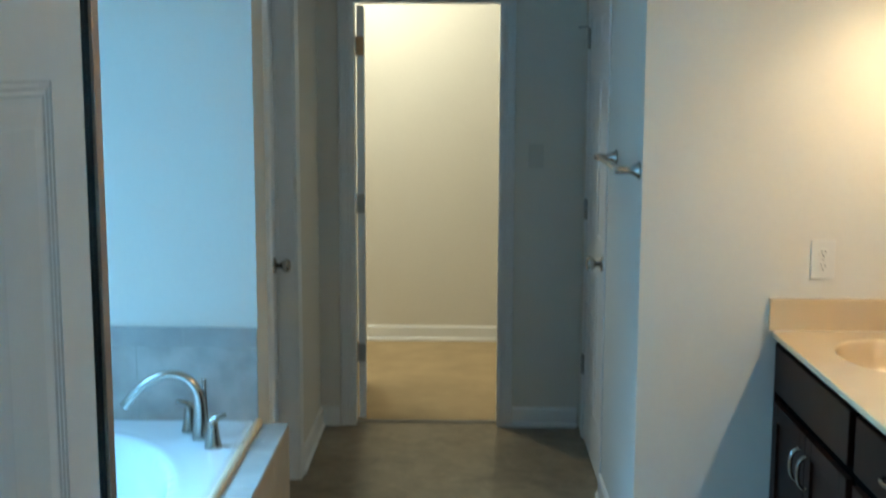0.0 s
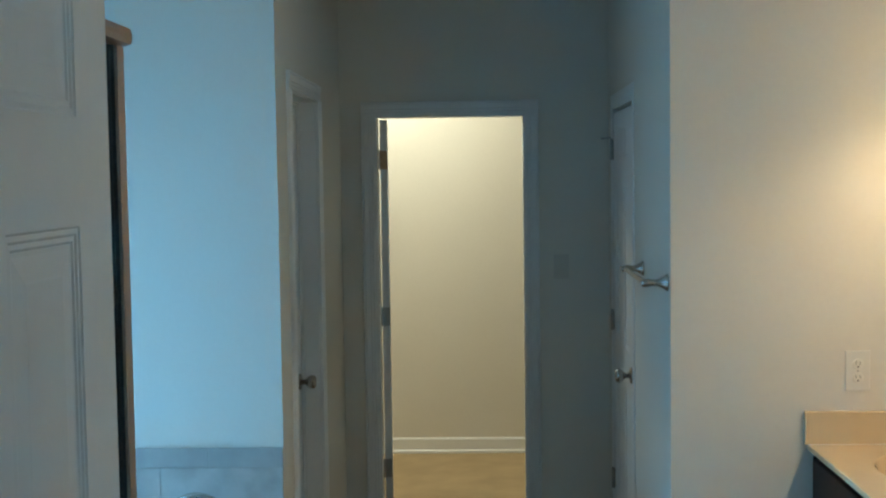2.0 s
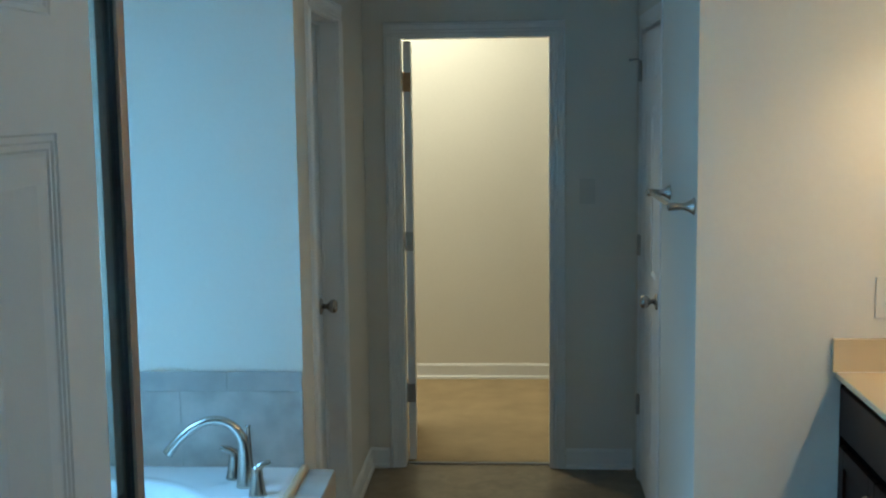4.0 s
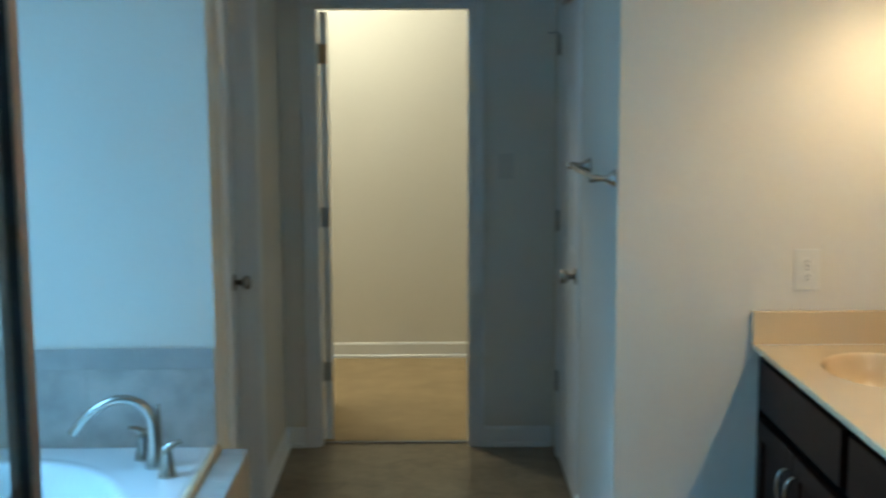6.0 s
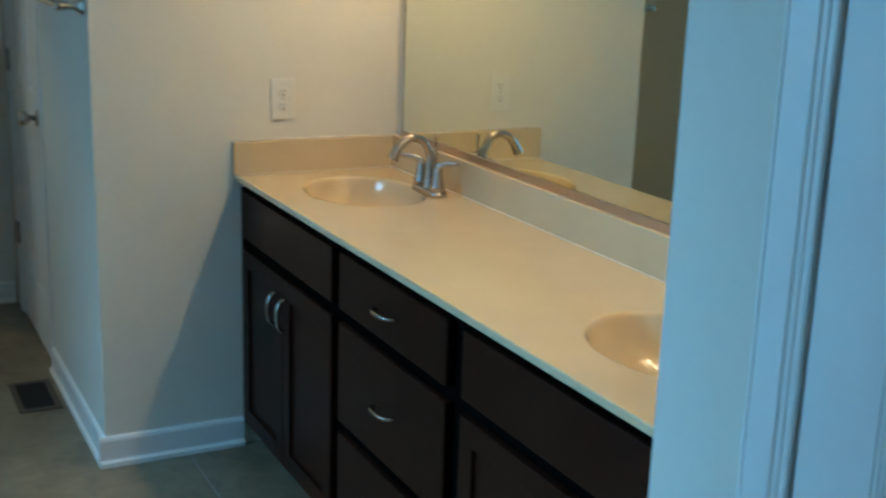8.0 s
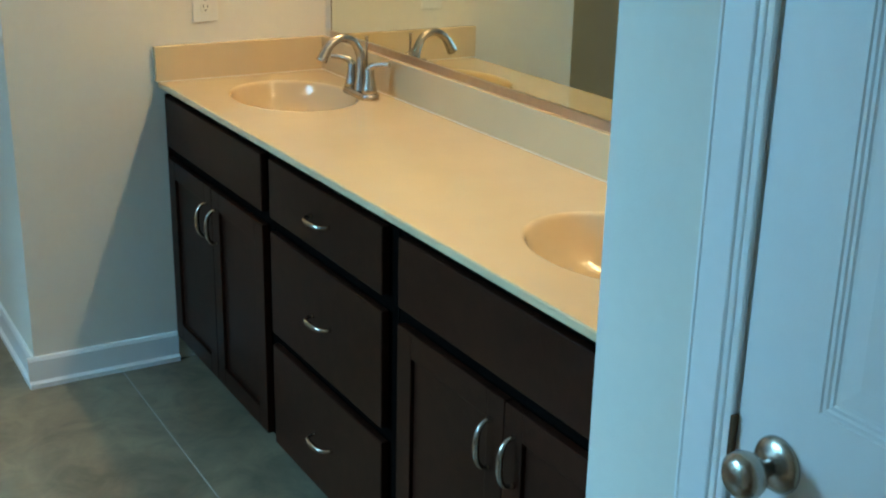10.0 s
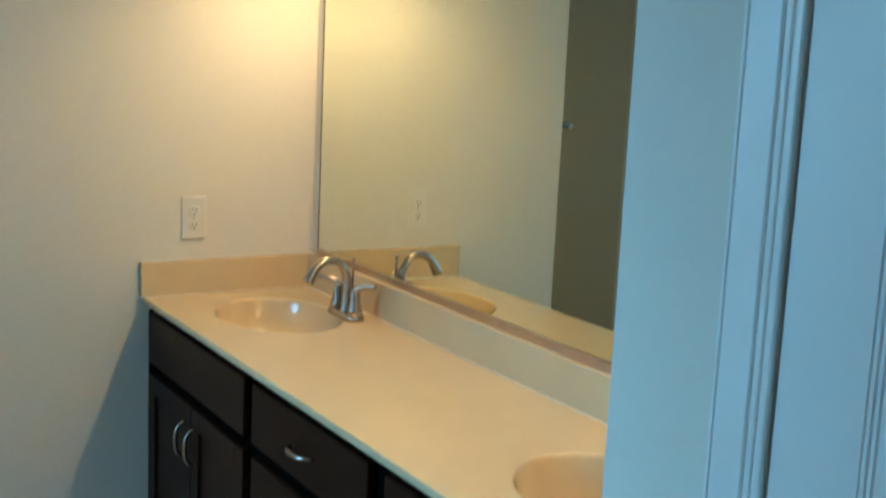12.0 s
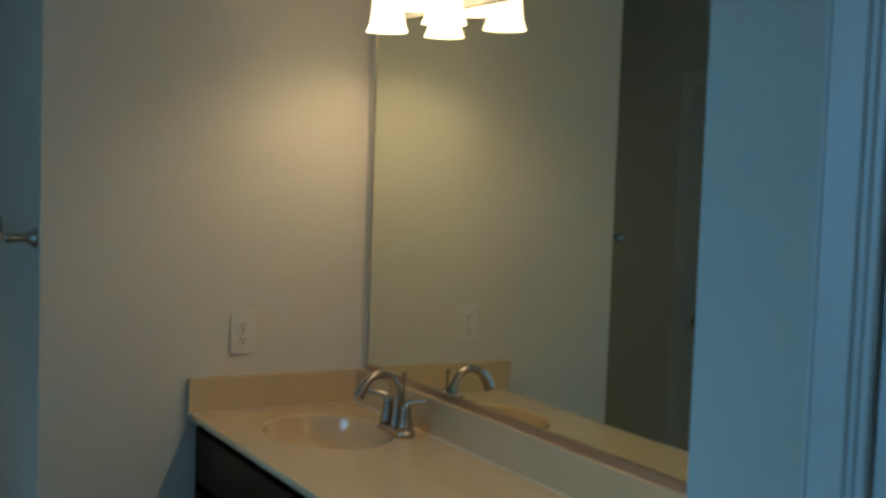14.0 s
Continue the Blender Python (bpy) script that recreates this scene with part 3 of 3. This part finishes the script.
part("side_edge", boxes((-0.0075, -0.0005, my + 0.0005, my + 0.004, -0.002, 1.043)), NICKEL, mir)


# vanity light
def vanity_light(at):
    f = thing("vanity_light", (XM, at, 2.17), label="bronze three-light vanity fixture with lit frosted glass shades", category="wall lamp", group="vanity lights")
    bm = bmesh.new()
    rings = []
    for x, g in ((-0.0005, 1.0), (-0.010, 1.0), (-0.018, 0.86), (-0.022, 0.6)):
        rings.append([bm.verts.new((x, 0.062 * g * math.cos(2 * math.pi * k / 32), 0.085 * g * math.sin(2 * math.pi * k / 32) - 0.01)) for k in range(32)])
    for a, b in zip(rings, rings[1:]):
        for k in range(32):
            bm.faces.new((a[k], a[(k + 1) % 32], b[(k + 1) % 32], b[k])).smooth = True
    bm.faces.new(rings[-1])
    part("back_plate", bm, LAMPM, f)
    ox = SHADES[0][0] - XM
    part("stem", tube([(-0.015, 0, -0.01), (-0.04, 0, 0.0), (-0.075, 0, 0.032), (ox, 0, 0.062)], [0.011, 0.009, 0.008, 0.008], 12), LAMPM, f)
    ys = [s[1] - 3.499 for s in SHADES]
    zs = [s[2] - 2.17 for s in SHADES]
    top = [z + 0.182 for z in zs]
    part("arm", tube([(ox, ys[0], top[0]), (ox, ys[0] - 0.05, top[0] + 0.004), (ox, ys[0] - 0.11, top[1] - 0.010), (ox, 0, top[1] + 0.006), (ox, ys[2] + 0.11, top[1] - 0.010), (ox, ys[2] + 0.05, top[2] + 0.004), (ox, ys[2], top[2])], [0.0075], 12), LAMPM, f)
    for y, z in zip(ys, zs):
        m = Matrix.Translation((ox, y, z))
        cap = part("socket_cap", lathe([(0.038, 0.122), (0.036, 0.130), (0.024, 0.145), (0.017, 0.166), (0.008, 0.176), (0.010, 0.186), (0.007, 0.195), (0.001, 0.198)], m), LAMPM, f)
        outer = [(0.040, 0.122), (0.043, 0.100), (0.045, 0.060), (0.049, 0.026), (0.055, 0.008), (0.059, 0.0)]
        bm = bmesh.new()
        prof = outer + [(r - 0.003, h) for r, h in reversed(outer)]
        rings = [[bm.verts.new(m @ Vector((r * math.cos(2 * math.pi * k / 32), r * math.sin(2 * math.pi * k / 32), h))) for k in range(32)] for r, h in prof]
        for a, b in zip(rings, rings[1:]):
            for k in range(32):
                bm.faces.new((a[k], a[(k + 1) % 32], b[(k + 1) % 32], b[k])).smooth = True
        part("shade", bm, FROST, cap, "lit white frosted glass bell shade")


for at in LAMPS:
    vanity_light(at)

# closet ceiling lamp
cl = thing("ceiling_light", (-0.57, 6.93, TOP), label="flush glass ceiling light in the closet", category="ceiling lamp")
part("base_ring", lathe([(0.15, -0.0005), (0.15, -0.02), (0.14, -0.028)]), NICKEL, cl)
part("glass_bowl", lathe([(0.135, -0.029), (0.132, -0.05), (0.11, -0.08), (0.07, -0.10), (0.02, -0.108)]), CLOSETGLASS, cl).visible_shadow = False


# ---- small fittings ----
def outlet(loc, rz, label):
    """Plate with two sockets, facing -y before it is turned."""
    o = thing("wall_outlet", loc, rz, label=label, category="outlet")
    part("cover_plate", boxes((-0.0385, 0.0385, -0.006, -0.0005, -0.0635, 0.0635), bevel=0.0025), PLASTIC, o)
    for z in (-0.0215, 0.0215):
        s = part("socket", lathe([(0.0165, 0.0), (0.0165, 0.0012), (0.0155, 0.002)], Matrix.Translation((0, -0.006, z)) @ Matrix.Rotation(radians(90), 4, "X")), PLASTIC, o)
        part("slots", boxes((-0.0072, -0.0052, -0.0086, -0.0082, z - 0.001, z + 0.0085), (0.0052, 0.0072, -0.0086, -0.0082, z - 0.001, z + 0.0075), (-0.0025, 0.0025, -0.0086, -0.0082, z - 0.011, z - 0.006)), SLOT, s)
    part("screw", lathe([(0.0035, 0), (0.003, 0.001)], Matrix.Translation((0, -0.0061, 0)) @ Matrix.Rotation(radians(90), 4, "X"), 12), HINGE, o)


outlet((1.2135, YN, 1.132), 0, "white duplex outlet on the wall above the vanity")
sw = thing("light_switch", (0.405, YF, 1.325), label="white light switch on the wall beside the closet doorway", category="light switch")
part("cover_plate", boxes((-0.036, 0.036, -0.006, -0.0005, -0.058, 0.058), bevel=0.0025), IVORY, sw)
part("toggle", boxes((-0.005, 0.005, -0.016, -0.006, -0.004, 0.012), bevel=0.002), IVORY, sw)

# towel bar
tb = thing("towel_bar", (XR, 4.32, 1.41), label="brushed nickel towel bar with flared posts on the wall", category="towel bar")
for y in (-0.292, 0.300):
    part("post", lathe([(0.028, 0.0005), (0.028, 0.004), (0.022, 0.010), (0.013, 0.026), (0.0105, 0.042), (0.012, 0.052), (0.0135, 0.062), (0.0135, 0.078), (0.010, 0.084), (0.002, 0.086)], Matrix.Translation((0, y, 0)) @ Matrix.Rotation(radians(-90), 4, "Y")), NICKEL, tb)
part("bar", tube([(-0.070, -0.292, 0), (-0.070, 0.0, 0), (-0.070, 0.300, 0)], [0.0085], 16), NICKEL, tb)

# floor vent
vt = thing("floor_vent", (0.520, 4.65, 0), label="brown metal floor vent set in the vinyl", category="floor vent")
part("frame", boxes((-0.073, -0.052, -0.148, 0.148, 0.0005, 0.005), (0.052, 0.073, -0.148, 0.148, 0.0005, 0.005), (-0.052, 0.052, -0.148, -0.124, 0.0005, 0.005), (-0.052, 0.052, 0.124, 0.148, 0.0005, 0.005), bevel=0.001), VENTM, vt)
# flat sheet and slats coloured black as the vent's inner shade; no hole below
part("duct", boxes((-0.052, 0.052, -0.124, 0.124, 0.0003, 0.0012)), VENTSHADE, vt, "thin black sheet for the shade inside the duct")
for k in range(13):
    y = -0.114 + k * 0.019
    part("slat", boxes((-0.052, 0.052, y - 0.003, y + 0.003, 0.0012, 0.0042)), VENTSHADE, vt)

# ---- tub ----
ZD = 0.530
tub = thing("bathtub", (0, 0, 0), label="white acrylic drop-in soaking tub with a wide rim", category="bathtub")


def tub_shell():
    bm = bmesh.new()
    x0, x1, y0, y1 = XO + 0.03, -0.640, 2.30, YT - 0.012
    cx, cy = -1.255, 3.17
    ax, ay = 0.50, 0.77
    nx, ny = 96, 130
    grid = []
    for j in range(ny + 1):
        row = []
        for i in range(nx + 1):
            x, y = x0 + (x1 - x0) * i / nx, y0 + (y1 - y0) * j / ny
            r = (abs((x - cx) / ax) ** 2.3 + abs((y - cy) / ay) ** 2.3) ** (1 / 2.3)
            z = ZD + 0.012
            if r < 1.0:
                u = min(1.0, (1.0 - r) / 0.34)
                z -= 0.40 * (1 - (1 - u) ** 2.6)
            elif r < 1.08:
                z += 0.004 * math.sin((r - 1.0) / 0.08 * math.pi)
            if i in (0, nx) or j in (0, ny):
                z = ZD + 0.001
            row.append(bm.verts.new((x, y, z)))
        grid.append(row)
    for j in range(ny):
        for i in range(nx):
            bm.faces.new((grid[j][i], grid[j][i + 1], grid[j + 1][i + 1], grid[j + 1][i])).smooth = True
    return bm


part("shell", tub_shell(), ACRYLIC, tub)
part("overflow_plate", lathe([(0.036, 0.0), (0.036, 0.005), (0.030, 0.009), (0.010, 0.010)], Matrix.Translation((-1.20, 3.890, 0.432)) @ Matrix.Rotation(radians(76), 4, "X")), NICKEL, tub, "round chrome overflow plate")

# tiled deck round the tub
deck = thing("tub_deck", (0, 0, 0), label="tan stone-look tiled tub deck and apron", category="tub surround", kind="structure")
part("core", boxes((-0.639, -0.538, 2.16, YT - 0.012, 0.0, ZD - 0.009), (XO + 0.002, -0.639, 2.16, 2.29, 0.0, ZD - 0.009)), GROUT, deck)
part("wood_edge", tube([(-0.632, 2.31, ZD + 0.004), (-0.632, 3.2, ZD + 0.004), (-0.632, YT - 0.014, ZD + 0.004)], [0.015], 10), TAN, deck, "tan rounded edge strip beside the rim")
for k in range(6):
    y = YT - 0.013 - k * 0.325
    part("tile", boxes((-0.617, -0.530, max(2.16, y - 0.321), y, ZD - 0.008, ZD + 0.001), bevel=0.0015), TILE, deck)
    for z0, z1 in ((0.012, 0.262), (0.266, ZD - 0.009)):
        part("tile", boxes((-0.5375, -0.529, max(2.16, y - 0.321), y, z0, z1), bevel=0.0015), APRON, deck)

# tile splash behind the tub
splash = thing("tile_splash", (0, YT, 0), label="grey stone-look tile splash with an accent row behind the tub", category="tile splash", kind="structure")
part("backing", boxes((XO + 0.002, XL - 0.002, -0.0088, -0.0005, ZD - 0.01, 0.860)), GROUT, splash)
x = -0.740
row = [(-1.0435, XL - 0.003)]
x -= 0.306
while x > XO + 0.05:
    row.append((max(x - 0.3035, XO + 0.003), x - 0.0025))
    x -= 0.306
for a, b in row:
    part("tile", boxes((a, b, -0.0105, -0.0088, ZD + 0.003, 0.7945), bevel=0.0005), TILE, splash)
x = XL - 0.002
widths = [0.251] + [0.306] * 5
for w in widths:
    if x - 0.02 > XO:
        part("accent_tile", boxes((max(x - w + 0.0025, XO + 0.003), x - 0.0005, -0.011, -0.0088, 0.797, 0.863), bevel=0.0006), TILE2, splash)
    x -= w

# tub filler
tf = thing("tub_faucet", (-0.784, 3.90, ZD + 0.010), label="brushed nickel roman tub faucet with two lever handles on the rim", category="faucet")
part("spout", tube([(0, 0, 0), (0.002, -0.002, 0.105), (-0.008, -0.005, 0.168), (-0.042, -0.012, 0.210), (-0.095, -0.022, 0.222), (-0.150, -0.032, 0.201), (-0.200, -0.040, 0.158), (-0.230, -0.045, 0.120)], [0.027, 0.020, 0.0165, 0.0150, 0.0145, 0.0145, 0.015, 0.0165], 20), NICKEL, tf)
part("diverter", tube([(0.018, 0.018, 0.0), (0.014, 0.014, 0.175), (0.014, 0.014, 0.195)], [0.012, 0.006, 0.009], 12), NICKEL, tf)
for x, y, ang in ((-0.052, 0.085, 205), (0.060, -0.085, 10)):
    h = part("handle", lathe([(0.030, 0), (0.027, 0.010), (0.021, 0.040), (0.0175, 0.070), (0.0165, 0.086), (0.010, 0.098), (0.001, 0.101)], Matrix.Translation((x, y, 0))), NICKEL, tf)
    c, s = math.cos(radians(ang)), math.sin(radians(ang))
    part("lever", tube([(x, y, 0.082), (x + c * 0.014, y + s * 0.014, 0.098), (x + c * 0.042, y + s * 0.042, 0.108)], [0.015, 0.012, 0.007], 12), NICKEL, h)

# ---- shower ----
XS, YS = -0.523, 2.135
solid("shower_curb", boxes((XS - 0.075, XS + 0.02, YE1, YS + 0.018, 0, 0.11), (XO, XS - 0.075, YS - 0.055, YS + 0.018, 0, 0.11)), ACRYLIC, "white acrylic shower curb", "shower curb")
solid("shower_floor", boxes((XO, XS - 0.076, YE1, YS - 0.056, 0, 0.04)), ACRYLIC, "white acrylic shower pan", "shower pan")
sh = thing("shower_enclosure", (XS, YS, 0.11), label="clear glass shower enclosure in a brushed bronze frame", category="shower")
part("corner_post", boxes((-0.013, 0.0, -0.034, 0.0, 0, 1.865), bevel=0.002), BRONZE, sh)
part("gasket", boxes((-0.020, -0.0135, -0.036, -0.004, 0, 1.865), (-0.0117, -0.0058, -0.0372, -0.0342, 0, 1.865)), GASKET, sh)
part("inner_post", boxes((-0.040, -0.0205, -0.034, 0.0, 0, 1.865), bevel=0.002), DARKPOST, sh)
part("header", boxes((-0.040, 0.014, -1.40, 0.012, 1.8655, 1.896), bevel=0.012), BRONZE, sh)
part("sill_rail", boxes((-0.030, 0.0, -1.40, -0.036, 0.0005, 0.022), bevel=0.004), BRONZE, sh)
part("front_glass", boxes((-0.018, -0.012, -1.40, -0.036, 0.0225, 1.865)), CLEAR, sh)
part("return_glass", boxes((XO - XS + 0.002, -0.0435, -0.020, -0.014, 0.0005, 1.865)), CLEAR, sh)
